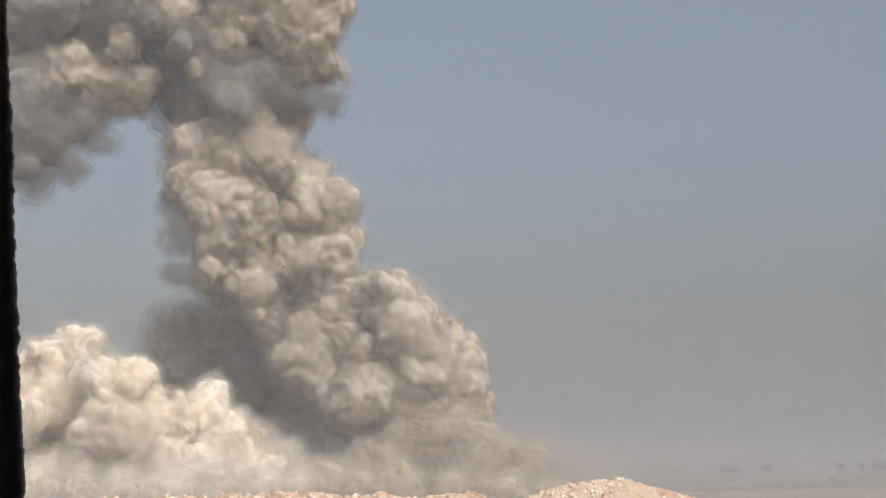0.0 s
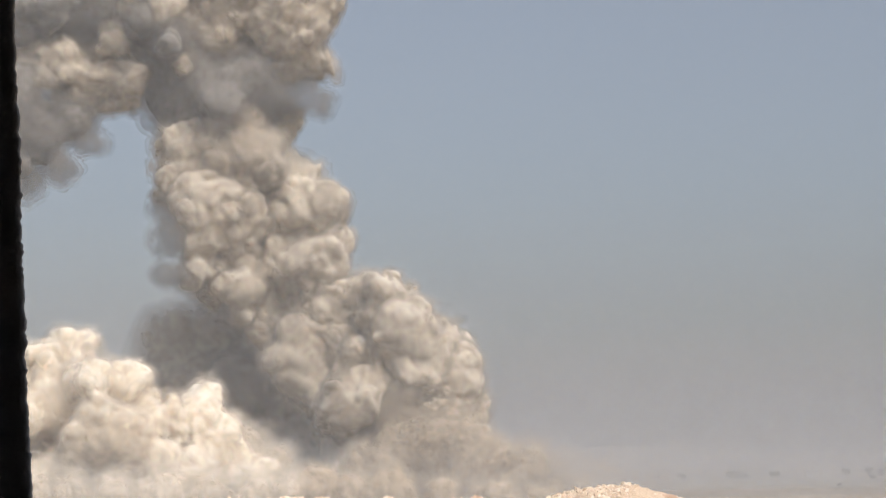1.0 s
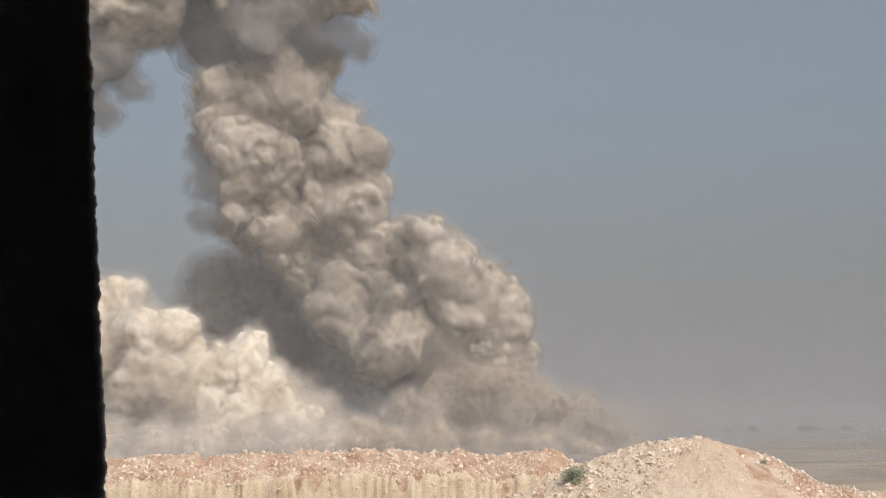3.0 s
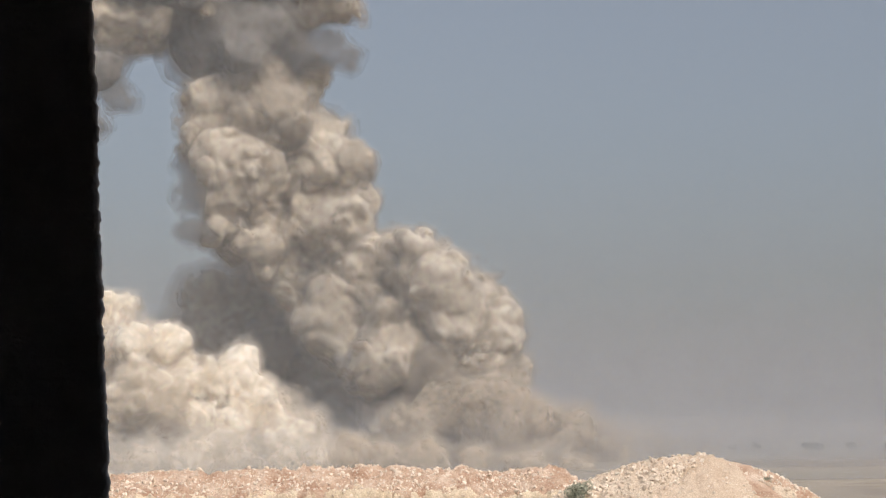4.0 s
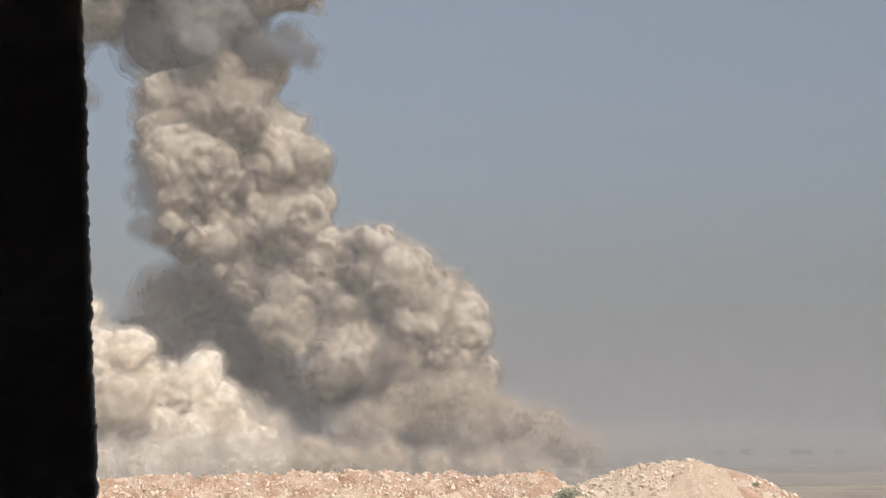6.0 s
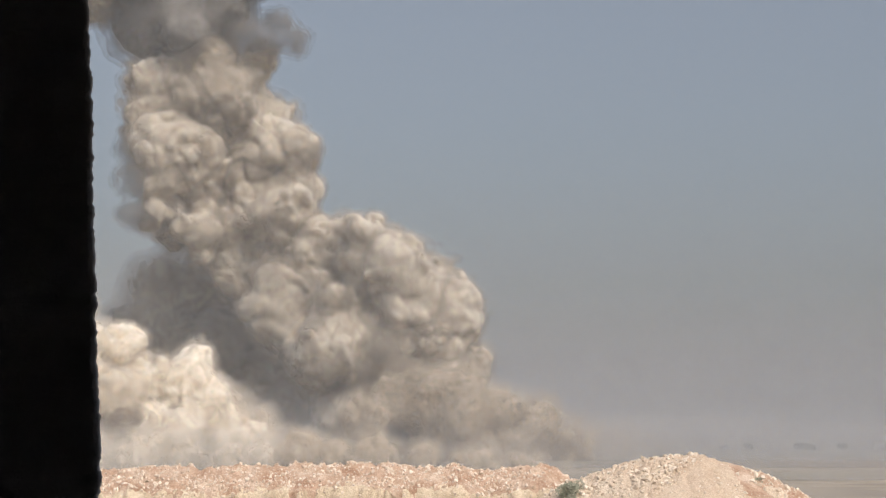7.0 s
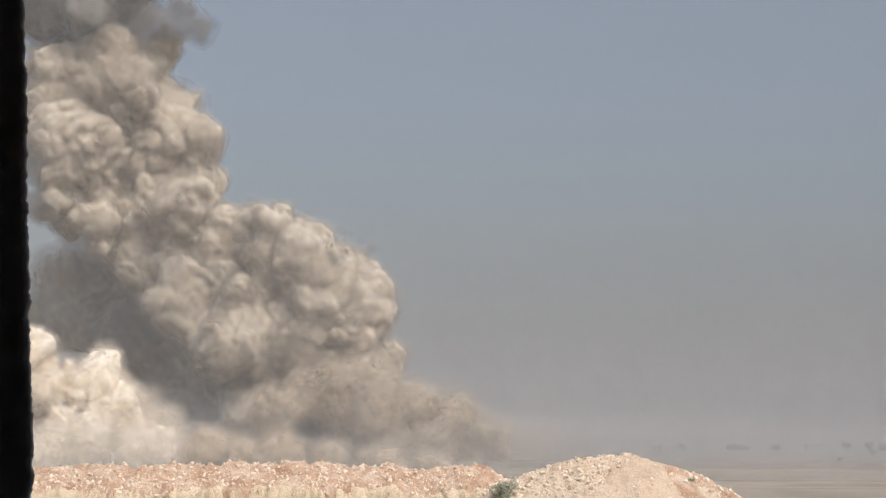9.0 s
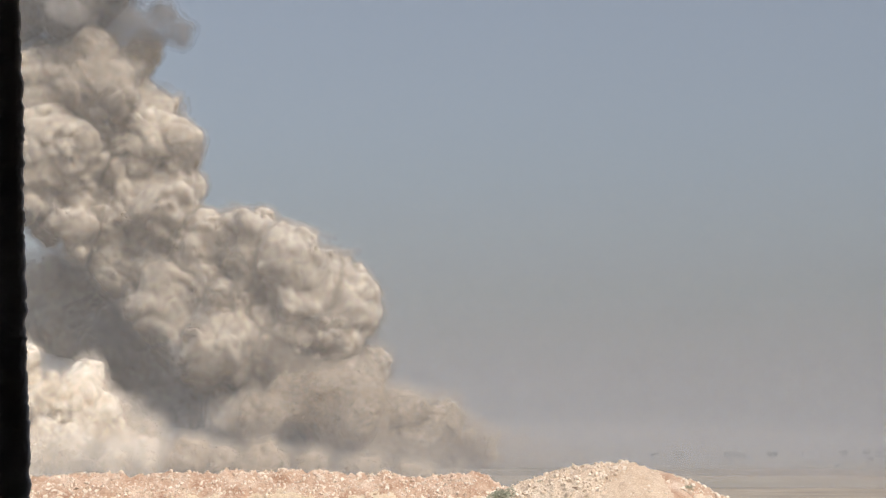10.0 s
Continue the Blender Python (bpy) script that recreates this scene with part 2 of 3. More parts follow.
# drift of the air at places in the plane of the column: metres, metres a second
WIND = [(-33, 46, -5.36, 0.42), (-43, 78, -6.22, 0.43), (-29, 91, -4.43, 0.8), (-70, 128, -6.06, 1.76), (-70, 28, -3.44, 1.26), (9, 43, -3.32, 1.77), (-106, 53, -3.17, -0.04), (10, 43, -3.29, 1.63), (-63, 82, -7.16, 1.46), (-46, 96, -4.94, 1.94), (39, 4, -2.53, 1.42), (-33, 41, -5.09, 0.24), (-105, 11, -3.29, 0.03), (-91, 5, -3.16, 0.31), (-13, 65, -4.2, 1.95), (4, 50, -3.0, 1.45), (14, 31, -3.2, 1.2), (-27, 90, -4.65, 0.95), (-57, 114, -4.7, 1.9), (-13, 39, -4.0, 1.9), (-82, 88, -4.9, 1.4), (38, 5, -2.25, 1.05)]
MOVES = []  # parts that move, with their rows


def drift(x, z):
    w = np.array(WIND)
    k = 1 / ((w[:, 0] - x) ** 2 + (w[:, 1] - z) ** 2 + 250) ** 1.5
    vx, vz = (w[:, 2] * k).sum() / k.sum(), (w[:, 3] * k).sum() / k.sum()
    return vx, vz * min(1, max(0, z / 25))


def plume(name, label, balls, depth, mat, seed, spread=8.0, shells=DENSE, boil=1.0, rise=0.0, chunk=8, coarse=1.0, sink=0.0):
    """Smoke in masses that drift apart slowly. The balls are given at the start; the masses are run together as they stand half way."""
    rng = np.random.default_rng(seed)
    foot = Vector((balls[0][0], depth, 0))
    thing = empty(name, foot, label, "smoke")
    way = np.array([(vx, rise or vz) for vx, vz in (drift(x, z) for x, z, r in balls)])
    now = np.array([(x + 5 * v[0] - foot.x, rng.uniform(-spread, spread), z + 5 * v[1], r) for (x, z, r), v in zip(balls, way)])
    grain = min(1.1, max(0.25, now[:, 3].mean() / 12))
    count = max(1, round(len(balls) / chunk))
    mid = now[np.linspace(0, len(now) - 1, count).astype(int)][:, (0, 2)]
    for _ in range(12):
        d = np.linalg.norm(now[:, None][:, :, (0, 2)] - mid[None], axis=2)
        own = d.argmin(1)
        mid = np.array([now[own == c][:, (0, 2)].mean(0) if (own == c).any() else mid[c] for c in range(count)])
    for c in range(count):
        if not (own == c).any():
            continue
        v = way[own == c].mean(0)
        inside = d[:, c] < 1.22 * d.min(1) + 0.1
        ob = part("billow", billow_mesh("billow", now[inside].tolist(), grain, boil, mat, shells, coarse), thing)
        MOVES.append((ob, [(t, pose(v[0] * (t - 5), 0, v[1] * (t - 5) - sink * max(0, t - 5) / 5)) for t in (0, 5, 7.5, 10)]))
    return thing


FOOT = [(-16.0,58.5,8.6), (4.1,38.7,8.2), (9.8,21.3,7.8), (-22.4,11.5,13.9), (-3.4,11.2,13.4), (10.4,10.0,8.9), (-13.5,25.2,15.8), (1.3,27.5,12.1), (-27.4,25.4,13.0), (-6.3,41.5,14.9), (-21.8,44.4,15.3), (-37.5,43.0,13.4), (-0.2,44.0,8.9), (-14.7,53.8,12.3), (-30.3,55.9,14.4), (-44.3,56.1,13.0), (-8.6,54.6,7.8), (7.4,31.7,6.8), (-13.3,37.3,15.8), (-23.8,28.8,15.8), (3.6,16.2,10.2), (-30.6,42.8,15.8), (-12.4, 57.7, 7.6), (-19.7, 57.1, 7.6), (0.8, 45.0, 7.6), (-8.6, 49.8, 7.8), (-33.6, 87.5, 9.0), (-40.2, 98.4, 7.8), (7.9, 28.1, 6.2), (6.1, 17.5, 6.9), (-12.0, 1.0, 12.0), (4.0, 1.0, 11.0), (-28.0, 2.0, 12.0), (14.0, 1.0, 8.0)]
STEM = [(-31.0,72.6,6.0), (-66.8,63.6,8.3), (-58.1,60.8,9.5), (-32.6,81.3,7.8), (-39.3,99.0,8.3), (-76.9,94.4,8.3), (-80.3,101.5,7.1), (-47.0,111.5,7.8), (-35.3,74.3,9.7), (-49.3,65.8,13.9), (-37.1,67.3,11.1), (-59.7,73.9,14.4), (-43.9,79.7,14.9), (-64.8,86.3,14.4), (-50.7,93.0,16.3), (-38.6,88.4,10.2), (-68.1,100.4,14.4), (-55.8,103.7,14.4), (-46.2,100.9,10.2), (-73.3,106.7,9.4), (-61.0,109.1,9.4), (-69.3,71.5,9.7), (-53.1,108.9,8.3), (-59.5,87.1,15.8)]
CAP = [(-36.5,133.4,11.3), (-46.0,130.6,8.2), (-56.3,143.1,12.7), (-42.4,144.9,15.4), (-31.1,142.9,8.2), (-75.3,146.5,12.3), (-80.5,147.4,13.7), (-91.0,136.2,7.2), (-70.3,127.9,5.1), (-101.4,129.4,12.7), (-91.1,124.0,9.6), (-113.5,129.7,10.9), (-123.9,128.1,10.3), (-106.6,120.8,8.2), (-101.3,149.6,10.3), (-115.1,149.9,10.3), (-132.5,136.2,10.3), (-30.4,130.7,6.5), (-57.8,159.3,18.8), (-38.7,160.7,15.4), (-80.3,163.3,18.8)]
# smoke above the view, added to cast shade on the cloud's underside
HEAD_UNSEEN = [(-28.3,168.5,15.5), (-42.2,172.3,18.9), (-59.7,174.4,20.6), (-19.2,186.1,18.9), (-34.9,191.8,20.6), (-80.7,174.8,18.9), (-101.7,173.5,18.9), (-122.7,172.1,18.9)]
BELLY = [(-65.2,127.6,14.1), (-75.9,124.2,11.6), (-54.6,124.7,12.7), (-74.0,137.7,10.9), (-63.3,138.4,12.3), (-125.7,118.0,13.2), (-116.9,109.8,8.8), (-132.9,105.7,10.6), (-125.8,100.2,7.0), (-108.0,116.8,8.8), (-83.0,135.2,14.1), (-100.7,146.3,15.8), (-122.1,145.0,15.8), (-76.9,117.1,8.8), (-61.8,118.6,10.6), (-136.4,120.0,12.3)]
BROW = [(-125.1, 146.8, 8.7), (-111.4, 146.5, 8.7), (-97.8, 145.4, 8.1), (-85.9, 143.4, 7.1), (-74.1, 136.3, 6.1)]
SHADE = [(-54.3,45.1,12.8), (-50.8,35.9,13.8), (-42.6,29.3,13.8), (-57.8,56.2,11.0), (-36.4,13.7,11.7), (-65.2,59.2,9.2), (-59.5,67.3,8.3), (-74.4,55.7,8.3), (-56.1,48.9,11.0), (-83.6,50.3,10.6), (-68.9,49.1,11.0), (-81.9,37.4,12.5), (-65.4,34.4,14.3), (-89.1,47.7,7.7), (-54.6,25.0,12.5), (-51.1,13.1,10.6), (-69.3,19.8,12.5), (-96.5,42.3,8.4), (-80.3,16.4,11.0), (-40.0,19.2,11.0)]
PALE = [(-100.1,45.0,6.0), (-111.2,42.9,6.3), (-99.4,25.6,10.2), (-113.6,30.6,9.7), (-83.6,21.3,8.4), (-123.1,30.8,10.2), (-104.1,40.7,8.7), (-113.6,39.3,8.1), (-94.6,34.2,8.7), (-107.3,28.1,12.1), (-87.0,29.8,7.8), (-118.4,25.2,11.1), (-91.6,16.8,12.9), (-105.8,12.3,12.9), (-79.0,11.8,11.1), (-66.2,19.9,8.1), (-67.9,10.0,10.5), (-56.0,12.9,7.8), (-49.8,7.3,7.8), (-116.9,8.6,12.9), (-75.7,20.4,6.3), (-127.9,39.6,9.4), (-134.2,24.7,12.9), (-132.7,8.9,12.9), (-100.9,44.6,4.8), (-66.2, 23.4, 6.7), (-71.0, 14.8, 7.9), (-59.2, 13.8, 9.8), (-49.8, 7.3, 7.9), (-75.8, 9.4, 7.9)]
SKIRT = [(16.8,7.4,10.5), (25.1,3.5,9.1), (34.2,0.7,6.7), (10.1,8.4,11.8), (38.7,-1.7,5.1), (28.3,-2.9,8.1), (19.9,-4.4,10.1), (11.5,-2.5,10.5), (3.2,-0.7,10.5), (1.7,7.7,10.1), (9.0,16.0,9.0), (0.0,16.0,10.0), (-9.0,14.0,10.0), (-18.0,9.0,9.0)]
LOW = [(-25.6, 1.9, 6.9), (-17.6, 1.7, 7.3), (-8.2, 1.2, 7.3), (2.6, 1.0, 6.9), (13.3, 0.6, 6.2), (22.7, -0.2, 5.5), (32.1, -1.2, 4.1)]
WISP = [(-39.2,121.2,7.2), (-31.5,118.8,5.1), (-46.2,117.9,6.2), (-110.2,99.1,6.2), (-122.3,95.0,5.8), (-101.5,107.6,5.8), (-76.0,77.7,6.2), (-77.8,67.3,5.8), (-79.3,86.4,5.5)]
SMUDGE = [(-80.7,7.7,3.4), (-83.3,6.9,2.3), (-77.8,7.1,2.1), (-80.9,4.2,1.8), (-80.9,1.7,1.8)]
DRIFT = [(16.2, 4.9, 10.3), (26.4, 4.0, 9.9), (36.6, 2.7, 9.4), (46.8, 2.0, 9.4), (56.9, 0.7, 8.6), (67.1, -1.1, 7.7)]
CREEP = [(-110.3, 3.8, 7.7), (-99.5, 3.3, 8.0), (-87.5, 2.8, 8.0), (-75.4, 2.6, 8.0), (-63.3, 2.4, 8.0), (-51.2, 2.1, 7.7), (-40.4, 1.9, 7.3), (-32.4, 1.5, 6.2)]
TRAIL = [(-59.6,17.8,6.4), (-52.5,14.4,7.0), (-44.6,9.5,6.7), (-38.3,5.1,5.4), (-57.3,7.4,7.7), (-47.8,3.3,6.4)]
plume("smoke_column", "tall billowing column of tan-grey smoke leaning over the plain", FOOT + STEM, 700, M_TAN, 3, 9, boil=0.9, chunk=6)
plume("smoke_cloud", "spreading dark-bellied head of grey-tan smoke above the column", CAP, 690, M_TAN, 5, 6, rise=2.8)
# both bellies below have their shade put into the smoke colour
plume("smoke_belly", "underside of the smoke head and its neck, shade put into its colour", BELLY, 692, M_SHADED, 15, 5, SMOOTH, 0.5, rise=2.0, coarse=1.4)
plume("smoke_belly", "smooth smoke rolling under the smoke head, coloured dark as in shade", BROW, 682, M_SHADED, 29, 3, SMOOTH, 0.6, rise=2.0, chunk=5, coarse=1.3)
plume("unseen_crown", "high billowing crown of smoke, unseen, added to shade the cloud below", HEAD_UNSEEN, 694, M_TAN, 17, 6, rise=2.8, coarse=1.5)
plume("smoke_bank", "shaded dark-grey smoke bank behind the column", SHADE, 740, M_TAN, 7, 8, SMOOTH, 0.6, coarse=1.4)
plume("dust_cloud", "bright cream-white dust cloud boiling up beside the column", PALE, 640, M_PALE, 9, 10, FLUFF, 0.8, sink=6.0)
plume("pale_dust", "thin cream dust trailing from the white cloud", TRAIL, 645, M_TRAIL, 19, 6, THIN, 0.7, sink=3.0)
plume("smoke_wisp", "thin torn wisps trailing under the smoke head", WISP, 690, M_SHADED, 23, 6, THIN, 0.7, chunk=3)
plume("dust_puff", "small brown dust puff rising before the white cloud", SMUDGE, 618, M_SMUDGE, 25, 3, SOFT, 0.7, rise=0.75)
plume("low_dust", "thin low tan dust drifting over the ground before the column", LOW, 545, M_DUST, 13, 6, SOFT, 0.6)
plume("low_dust", "thin low cream dust creeping before the white cloud", CREEP, 545, M_TRAIL, 21, 6, THIN, 0.6)
plume("low_dust", "faint dust hanging beyond the foot of the column", DRIFT, 690, M_DUST, 27, 6, [(-3.5, 0.84), (-1.8, 0.86), (0.0, 0.88), (2.2, 0.92)], 0.7)
plume("dust_skirt", "soft low tan dust spreading along the ground from the column", SKIRT, 680, M_DUST, 11, 8, SOFT, 0.8, rise=0.8)


# ---- ground ----
def sheet(name, xs, ys, height, mat):
    """A height field over a grid."""
    X, Y = np.meshgrid(xs, ys)
    v = np.stack([X.ravel(), Y.ravel(), height(X.ravel(), Y.ravel())], 1)
    nx, ny = len(xs), len(ys)
    i = (np.arange(ny - 1)[:, None] * nx + np.arange(nx - 1)[None]).ravel()
    return mesh(name, v, np.stack([i, i + 1, i + nx + 1, i + nx], 1), mat)


def smoothstep(a, b, x):
    t = np.clip((x - a) / (b - a), 0, 1)
    return t * t * (3 - 2 * t)


def terrain(x, y):
    z = 7.0 * (1 - smoothstep(75, 190, y))
    far = smoothstep(2200, 4300, y)
    ridge = 0.5 + 0.5 * np.sin(x * 0.0021 + 1.1) + 0.25 * np.sin(x * 0.0063)
    return z + far * 24 * np.clip(ridge, 0, None) + smoothstep(300, 900, y) * 0.5 * np.sin(x * 0.013 + y * 0.004)


xs = np.concatenate([np.linspace(-3500, -400, 40), np.linspace(-380, 400, 50), np.linspace(420, 3500, 40)])
ys = np.concatenate([np.linspace(-600, 60, 20), np.linspace(70, 300, 30), np.linspace(320, 4800, 80)])
tagged(new("ground", sheet("ground", xs, ys, terrain, M_PLAIN)), "dry dusty plain of fields reaching the hazy horizon", "ground", kind="structure")

BERM = [(-18.53, 9.01), (-12.33, 8.91), (-11.37, 8.93), (-9.24, 9.05), (-8.31, 8.99), (-5.69, 9.07), (-4.31, 9.12), (-3.23, 9.06), (-1.62, 9.05), (-0.63, 8.91), (0.44, 9.08), (0.9, 9.04), (1.51, 8.69), (2.72, 8.25), (3.93, 7.93)]
MOUND = [(-0.32, 7.81), (0.4, 8.11), (1.19, 8.53), (1.69, 8.73), (2.41, 8.98), (3.28, 9.23), (3.99, 9.32), (4.68, 9.35), (5.13, 9.18), (5.7, 9.04), (6.26, 8.87), (6.89, 8.54), (7.8, 8.05), (8.79, 7.95), (11.34, 7.92)]
bx, bz = np.array(BERM).T
mx, mz = np.array(MOUND).T


def rough(x, y, scale, seed):
    return field(np.stack([x, y, 0 * x], 1), scale, seed)


def berm_height(x, y):
    crest = np.interp(x, bx, bz) - 0.05 + 0.04 * rough(x, y, 1.7, 3)
    s = 62.0 - y
    top = crest - 0.55 * np.clip(s, 0, 1.15) - 0.6 * np.clip(-s, 0, None)
    lip = 1.15 + 0.10 * rough(x, 0 * y, 0.9, 8) + 0.05 * rough(x, 0 * y, 4.0, 5)
    groove = 0.16 * np.abs(rough(x, 0 * y, 3.4, 1)) + 0.04 * np.abs(np.sin(x * 13 + 6 * rough(x, 0.3 * y, 0.9, 1))) * np.clip(rough(x, 0 * y, 0.6, 12) + 0.3, 0, 1)
    drop = smoothstep(0, 0.45, s - lip - groove)
    z = top - 1.3 * drop
    return np.maximum(z + 0.10 * rough(x, y, 2.2, 7) + 0.06 * rough(x, y, 6.0, 4), 6.7)


def mound_height(x, y):
    crest = np.interp(x, mx, mz) - 0.03
    s = 58.0 - y
    skirt = crest - 0.62 * np.sqrt(np.clip(s, 0, None) ** 2 + 0.15) + 0.62 * math.sqrt(0.15) - 0.65 * np.clip(-s, 0, None)
    return np.maximum(skirt + 0.07 * rough(x, y, 1.3, 21) + 0.05 * rough(x, y, 5.0, 2) * (0.4 + np.clip(0.5 - 0.25 * x + 1.2, 0, 1)), 6.6)


berm = tagged(new("earth_berm", sheet("earth_berm", np.arange(-17, 5.2, 0.055), np.arange(59.6, 64.2, 0.055), berm_height, M_BERM)), "low berm of reddish earth and rubble, pale cut face", "earth berm")
berm.data.materials.append(M_FACE)
for p in berm.data.polygons:
    c = p.center
    if c.y < 60.86 + 0.35 * noise.noise(Vector((c.x * 0.8, 3, 0))) + 0.3 * noise.noise(Vector((c.x * 4, c.y * 4, 1))):
        p.material_index = 1
mound = tagged(new("spoil_mound", sheet("spoil_mound", np.arange(-1.2, 12, 0.05), np.arange(55.0, 61.5, 0.05), mound_height, M_SAND)), "pale sandy spoil mound strewn with broken limestone", "spoil mound")
mound.data.materials.append(M_BERM)
for p in mound.data.polygons:
    c = p.center
    if noise.noise(Vector((c.x * 0.9, c.y * 0.9, 5))) + 0.75 * (c.x > 5.35 + 0.25 * (58 - c.y)) * (c.y > 56.6) - 0.1 * (c.x < 5.2) > 0.36:
        p.material_index = 1


# ---- stones ----
def stone_mesh(seed, mat):
    rng = np.random.default_rng(seed)
    bm = bmesh.new()
    pts = rng.normal(size=(13, 3))
    pts /= np.linalg.norm(pts, axis=1)[:, None]
    for p in pts * rng.uniform(0.75, 1.0, (13, 1)) * (1.0, rng.uniform(0.6, 0.95), rng.uniform(0.5, 0.8)):
        bm.verts.new(p)
    hull = bmesh.ops.convex_hull(bm, input=bm.verts)
    bmesh.ops.delete(bm, geom=[g for g in hull["geom_interior"] if isinstance(g, bmesh.types.BMVert)], context="VERTS")
    me = bpy.data.meshes.new("stone")
    bm.to_mesh(me)
    bm.free()
    me.materials.append(mat)
    return me


def strew(owner, height, x0, x1, y0, y1, count, singles, mat, seed, smin, smax, dens):
    """Broken stones half sunk in a slope: the larger ones single, the rest one heap."""
    rng = np.random.default_rng(seed)
    kinds = [stone_mesh(seed * 17 + i, mat) for i in range(8)]
    spots = []
    while len(spots) < count:
        x, y = rng.uniform(x0, x1), rng.uniform(y0, y1)
        if rng.uniform() < dens(x, y):
            spots.append((smin * (smax / smin) ** (rng.uniform() ** 2.6), x, y))
    spots.sort(reverse=True)
    zs = height(np.array([s[1] for s in spots]), np.array([s[2] for s in spots]))
    vs, fs, n = [], [], 0
    for i, ((s, x, y), z) in enumerate(zip(spots, zs)):
        m = pose(x, y, z, *rng.uniform(0, 360, 3)) @ Matrix.Diagonal((s, s, s, 1))
        me = kinds[rng.integers(8)]
        if i < singles:
            part("stone", me, owner, "", m)
        else:
            co = [m @ v.co for v in me.vertices]
            vs += [c[:] for c in co]
            fs += [[k + n for k in p.vertices] for p in me.polygons]
            n += len(co)
    tagged(part("rubble", mesh("rubble", vs, fs, mat, False), owner, "small broken stones"), kind="stuff")


def berm_dens(x, y):
    return 0.25 + 0.75 * (y > 60.9) * (0.4 + 0.6 * (noise.noise(Vector((x * 0.8, y * 0.8, 1))) > 0))


def mound_dens(x, y):
    return (0.45 + 0.55 * (noise.noise(Vector((x, y, 3)) * 1.1) > -0.05)) if x < 4.5 + 0.7 * (y - 57.5) else (0.6 if x > 5.7 + 0.5 * (58 - y) else 0.12)


# ---- plants and far things ----
def leaf_cloud(rng, count, spots, size):
    """Small folded leaves round a number of clump centres."""
    vs, fs = [], []
    for i in range(count):
        c, r = spots[rng.integers(len(spots))]
        d = rng.normal(size=3)
        p = np.array(c) + d / np.linalg.norm(d) * r * rng.uniform(0.55, 1.05)
        m = pose(*p, *rng.uniform(0, 360, 3)) @ Matrix.Scale(size * rng.uniform(0.6, 1.3), 4)
        k = len(vs)
        vs += [(m @ Vector(q))[:] for q in ((-0.4, 0, 0.1), (0, -1, 0), (0.4, 0, 0.1), (0, 1, 0))]
        fs += [(k, k + 1, k + 3), (k + 1, k + 2, k + 3)]
    return vs, fs


def limb(a, b, r0, r1, sides=7):
    a, b = Vector(a), Vector(b)
    q = (b - a).to_track_quat("Z", "Y")
    vs = [(p + q @ Vector((r * math.cos(t), r * math.sin(t), 0)))[:] for p, r in ((a, r0), (b, r1)) for t in [2 * math.pi * i / sides for i in range(sides)]]
    return vs, [(i, (i + 1) % sides, sides + (i + 1) % sides, sides + i) for i in range(sides)]


def limbs(rng, reach, height, r):
    vs, fs = limb((0, 0, -0.05 * height), (0.04 * height, 0, height * 0.55), r, r * 0.6)
    tips = []
    for i in range(6):
        a = i * 1.05 + rng.uniform(-0.3, 0.3)
        tip = (reach * 0.6 * math.cos(a), reach * 0.6 * math.sin(a), height * rng.uniform(0.6, 0.9))
        v, f = limb((0.03 * height, 0, height * rng.uniform(0.3, 0.55)), tip, r * 0.5, r * 0.15)
        fs += [[k + len(vs) for k in q] for q in f]
        vs += v
        tips.append(tip)
    return vs, fs, tips


def bush(x, y, z, r, seed, label):
    rng = np.random.default_rng(seed)
    thing = empty("bush", (x, y, z), label, "bush", "dry bushes on the spoil")
    vs, fs, tips = limbs(rng, r * 1.2, r * 1.6, r * 0.06)
    part("stem", mesh("stem", vs, fs, M_BARK), thing)
    spots = [((rng.normal() * r * 0.42, rng.normal() * r * 0.42, r * rng.uniform(0.35, 1.35)), r * rng.uniform(0.3, 0.5)) for _ in range(16)]
    part("foliage", mesh("foliage", *leaf_cloud(rng, 2600, spots, r * 0.085), M_LEAF, False), thing)


def tree(x, y, r, h, seed):
    rng = np.random.default_rng(seed)
    thing = empty("tree", (x, y, float(terrain(np.array([x]), np.array([y]))[0])), "dark rounded tree standing in the hazy fields", "tree", "trees on the plain")
    vs, fs, tips = limbs(rng, r, h, h * 0.05)
    part("trunk", mesh("trunk", vs, fs, M_BARK), thing)
    spots = [((p[0] * rng.uniform(0.6, 1.4), p[1] * rng.uniform(0.6, 1.4), p[2] + rng.uniform(-0.1, 0.15) * h), r * rng.uniform(0.3, 0.5)) for p in tips * 2]
    part("crown", mesh("crown", *leaf_cloud(rng, 900, spots, r * 0.13), M_TREE, False), thing)


def house(x, y, w, d, h):
    z = float(terrain(np.array([x]), np.array([y]))[0])
    thing = empty("house", (x, y, z), "small flat-roofed whitewashed house among the fields", "house", "far houses")

    def block(name, x0, x1, y0, y1, z0, z1, mat):
        v = [(a, b, c) for c in (z0, z1) for b in (y0, y1) for a in (x0, x1)]
        part(name, mesh(name, v, [(0, 2, 3, 1), (4, 5, 7, 6), (0, 1, 5, 4), (2, 6, 7, 3), (0, 4, 6, 2), (1, 3, 7, 5)], mat, False), thing)

    block("wall", -w / 2, w / 2, 0, d, 0, h, M_HOUSE)
    block("roof", -w / 2 - 0.2, w / 2 + 0.2, -0.2, d + 0.2, h, h + 0.3, M_HOUSE)
    for i in range(3):
        c = -w / 3 + i * w / 3
        block("door" if i == 1 else "window", c - 0.5, c + 0.5, -0.05, 0.1, 0.02 if i == 1 else 1.0, 2.1, M_VOID)


def on(height, x, y):
    return float(height(np.array([x]), np.array([y]))[0])


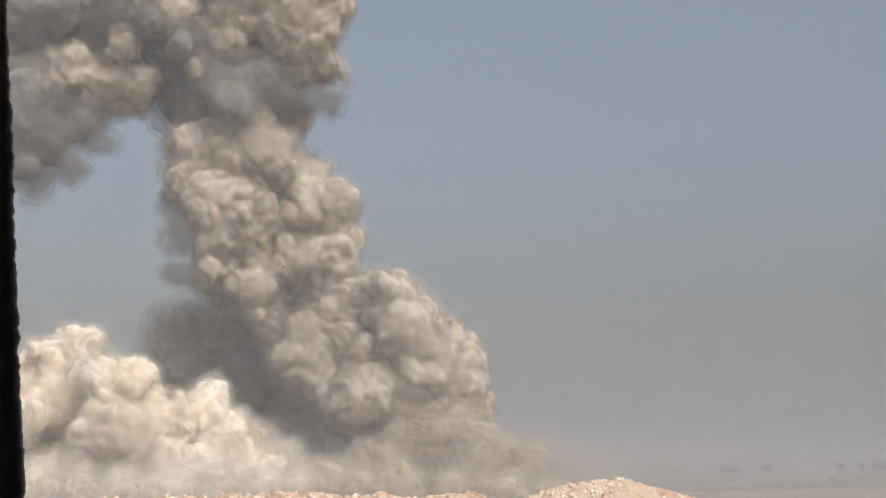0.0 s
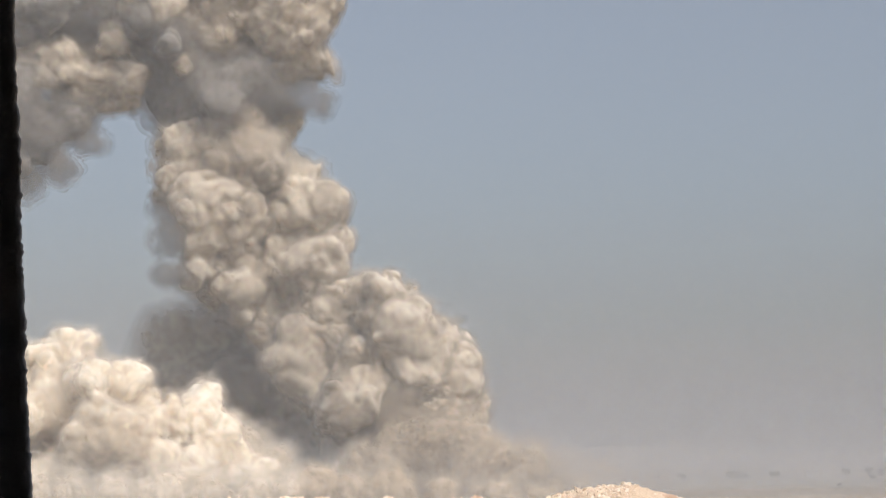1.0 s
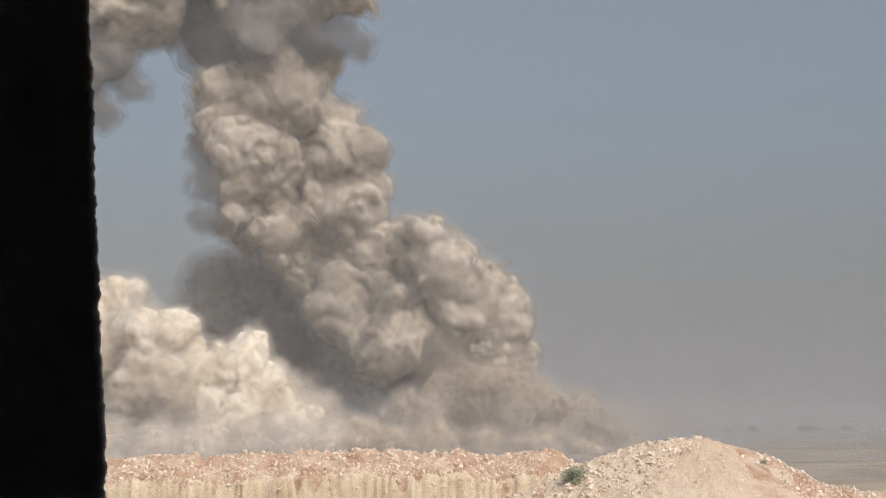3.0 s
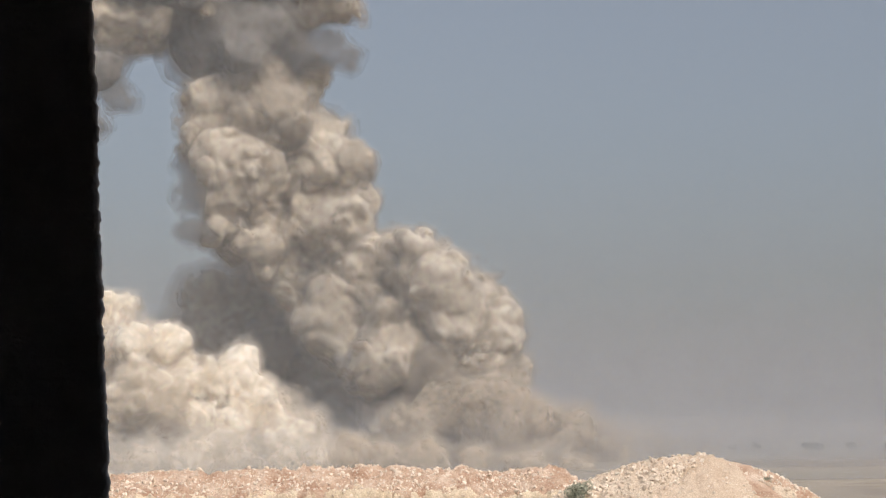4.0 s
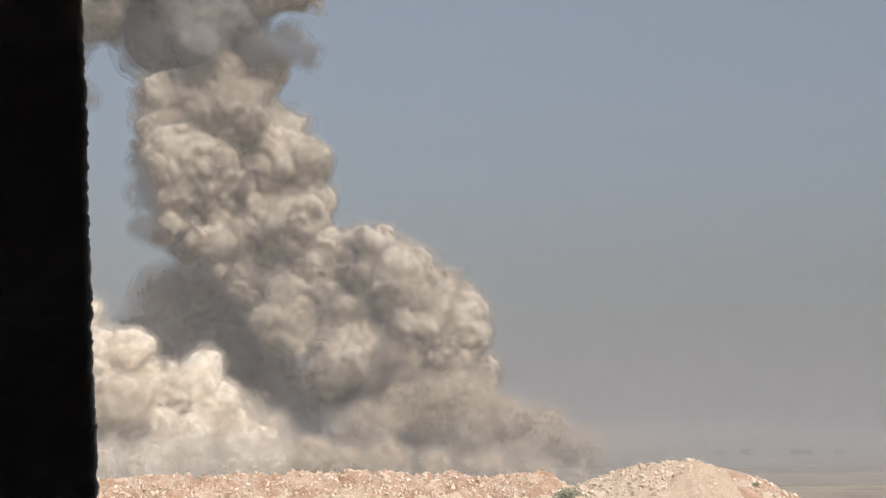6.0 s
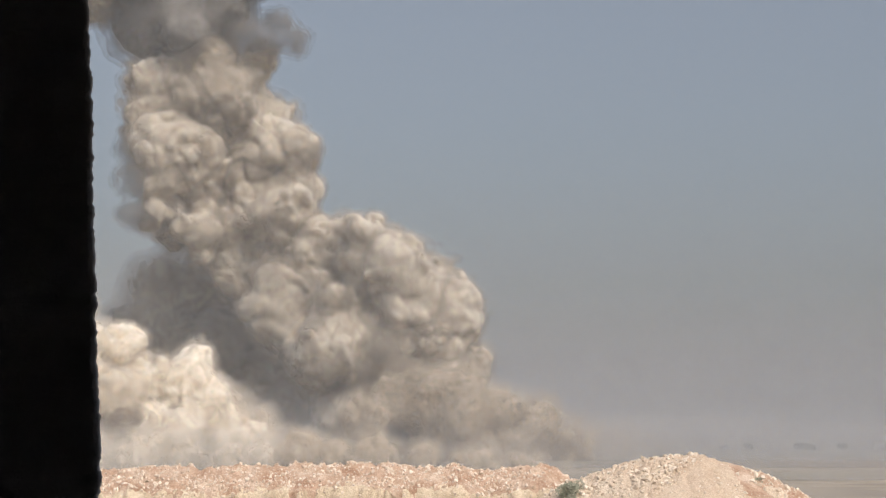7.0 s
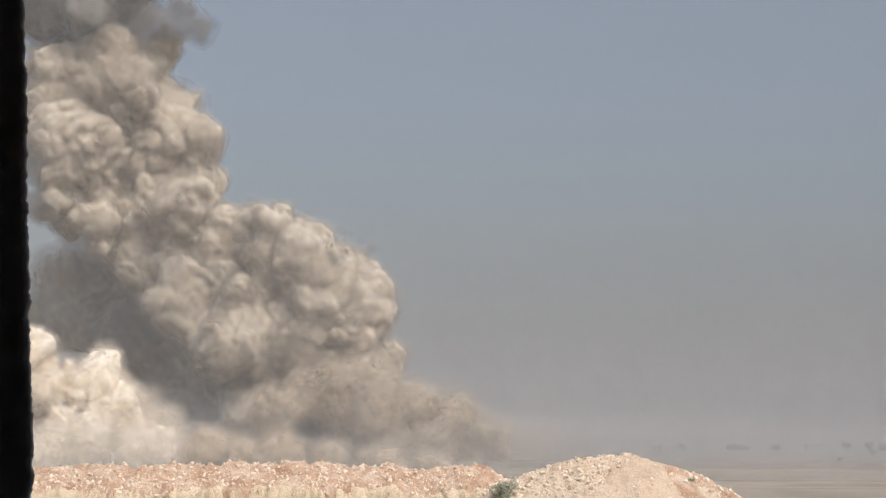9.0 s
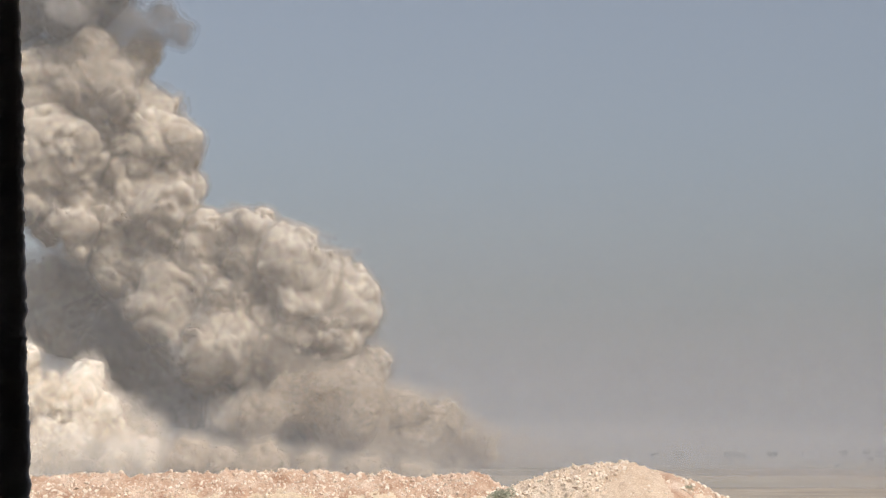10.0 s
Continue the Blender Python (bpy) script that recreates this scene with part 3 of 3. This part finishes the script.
bush(1.43, 57.23, on(mound_height, 1.43, 57.23) - 0.26, 0.37, 1, "round grey-green bush at the foot of the mound")
bush(6.07, 57.40, on(mound_height, 6.07, 57.40) - 0.12, 0.11, 2, "small grey-green bush on the mound's shoulder")
bush(2.42, 57.68, on(mound_height, 2.42, 57.68) - 0.12, 0.09, 3, "small dark bush among the stones")
for i, (x, y, r, h) in enumerate([(166, 954, 2.2, 3.3), (174, 946, 1.8, 3.6), (115, 930, 2.5, 3.3), (121, 938, 2.0, 2.8), (133, 930, 2.4, 2.8), (154, 830, 1.4, 1.9), (157, 847, 1.2, 1.7), (143, 664, 1.0, 1.2), (119, 697, 1.0, 1.1), (158, 714, 1.1, 1.2), (100, 979, 2.4, 2.8), (90, 988, 2.1, 2.5), (187, 979, 2.4, 2.8), (198, 971, 2.1, 2.8)]):
    tree(x, y, r, h, i)
for x, y, w in ((160, 1000, 7), (189, 980, 8), (130, 1030, 6)):
    house(x, y, w, 6, 2.6)


# ---- haze over the plain, put into the colour of see-through sheets ----
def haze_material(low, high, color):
    a = Mat("haze_tint")
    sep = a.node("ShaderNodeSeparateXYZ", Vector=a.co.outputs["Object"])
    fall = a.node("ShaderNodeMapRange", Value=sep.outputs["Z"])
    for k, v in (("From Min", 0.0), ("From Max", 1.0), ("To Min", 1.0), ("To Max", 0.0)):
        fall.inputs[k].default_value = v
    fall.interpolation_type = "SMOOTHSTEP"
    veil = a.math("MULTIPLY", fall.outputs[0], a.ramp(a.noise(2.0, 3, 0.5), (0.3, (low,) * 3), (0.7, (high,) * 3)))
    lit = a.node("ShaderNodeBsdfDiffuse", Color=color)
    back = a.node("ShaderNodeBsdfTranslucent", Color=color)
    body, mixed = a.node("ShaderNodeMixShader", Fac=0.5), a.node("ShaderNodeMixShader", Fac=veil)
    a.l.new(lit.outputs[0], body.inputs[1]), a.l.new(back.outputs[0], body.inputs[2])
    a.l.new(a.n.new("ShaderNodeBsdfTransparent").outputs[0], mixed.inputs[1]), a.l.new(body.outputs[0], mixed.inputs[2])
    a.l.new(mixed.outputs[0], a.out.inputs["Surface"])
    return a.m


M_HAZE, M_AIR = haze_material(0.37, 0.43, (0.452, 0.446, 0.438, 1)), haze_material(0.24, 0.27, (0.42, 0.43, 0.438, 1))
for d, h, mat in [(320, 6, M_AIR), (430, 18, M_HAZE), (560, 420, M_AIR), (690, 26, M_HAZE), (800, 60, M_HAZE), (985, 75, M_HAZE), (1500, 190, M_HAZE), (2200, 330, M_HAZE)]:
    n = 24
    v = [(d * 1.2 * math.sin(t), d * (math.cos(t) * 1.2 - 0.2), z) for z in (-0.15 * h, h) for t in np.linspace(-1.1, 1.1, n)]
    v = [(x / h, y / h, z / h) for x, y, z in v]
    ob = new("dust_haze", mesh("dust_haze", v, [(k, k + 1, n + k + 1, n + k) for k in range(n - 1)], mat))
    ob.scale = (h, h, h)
    tagged(ob, "upright see-through sheet, coloured to give haze over the plain", "haze", kind="stuff")

# ---- the room round the camera ----
def slab(name, x0, x1, y0, y1, z0, z1, label):
    v = [(a, b, c) for c in (z0, z1) for b in (y0, y1) for a in (x0, x1)]
    ob = new(name, mesh(name, v, [(0, 2, 3, 1), (4, 5, 7, 6), (0, 1, 5, 4), (2, 6, 7, 3), (0, 4, 6, 2), (1, 3, 7, 5)], M_WALL, False))
    return tagged(ob, label, "wall" if "wall" in name else name, kind="structure")


def jamb():
    """The wall beside the opening, with a crumbling edge that leans a little; it thins outwards."""
    zs = np.arange(8.4, 11.6, 0.004)
    p = np.stack([0 * zs, 0 * zs, zs], 1)
    edge = -0.7418 - 0.0317 * (zs - 10.312) + 0.0025 * field(p, 9, 2) + 0.0045 * field(p, 38, 6) + 0.004 * np.abs(field(p, 95, 9))
    n = len(zs)
    cols = [(-3.0 + 0 * zs, 4.0), (edge - 0.012, 4.0), (edge - 0.003, 4.003), (edge, 4.012), (edge - 0.03, 4.10), (edge - 0.08, 4.25), (-3.0 + 0 * zs, 4.25)]
    v = np.vstack([np.stack([x, y + 0 * zs, zs], 1) for x, y in cols])
    i = np.arange(n - 1)
    f = []
    for k in range(len(cols)):
        j = (k + 1) % len(cols)
        f.append(np.stack([k * n + i, j * n + i, j * n + i + 1, k * n + i + 1], 1))
    return tagged(new("wall_front_near", mesh("wall_front_near", v, np.vstack(f), M_WALL)), "dark unlit wall with a crumbling broken edge", "wall", kind="structure")


jamb()
slab("wall_front_far", 0.95, 3.0, 4.0, 4.25, 8.4, 11.6, "dark unlit wall beside the opening")
slab("wall_sill", -0.85, 0.95, 4.004, 4.246, 8.4, 9.68, "dark unlit wall under the opening")
slab("wall_lintel", -0.85, 0.95, 4.004, 4.246, 11.0, 11.6, "dark unlit wall over the opening")
slab("wall_west", -3.2, -3.0, -2.5, 4.25, 8.4, 11.6, "dark unlit room wall")
slab("wall_east", 3.0, 3.2, -2.5, 4.25, 8.4, 11.6, "dark unlit room wall")
slab("wall_south", -3.2, 3.2, -2.7, -2.5, 8.4, 11.6, "dark unlit room wall")
slab("floor", -3.2, 3.2, -2.7, 4.25, 7.0, 8.4, "dark bare concrete floor")
slab("ceiling", -3.2, 3.2, -2.7, 4.25, 11.6, 11.8, "dark bare concrete ceiling")

vs, fs = limb((-0.397, 4.02, 11.02), (-0.397 - 0.004, 4.02, 10.827 + 0.012), 0.0016, 0.0016)
v, f = limb((-0.397 - 0.004, 4.02, 10.827 + 0.013), (-0.397 - 0.010, 4.02, 10.827), 0.0016, 0.001)
fs += [[k + len(vs) for k in q] for q in f]
tagged(new("wire", mesh("wire", vs + v, fs, M_VOID)), "short dark stub of wire hanging from the lintel", "wire")

strew(berm, berm_height, -13.5, 3.6, 60.2, 62.3, 7000, 260, M_STONE, 4, 0.018, 0.105, berm_dens)
strew(mound, mound_height, -0.8, 9.0, 55.8, 58.5, 5200, 270, M_STONE_PALE, 6, 0.018, 0.12, mound_dens)


def motions():
    for ob, rows in MOVES:
        walk(ob, rows)


motions()
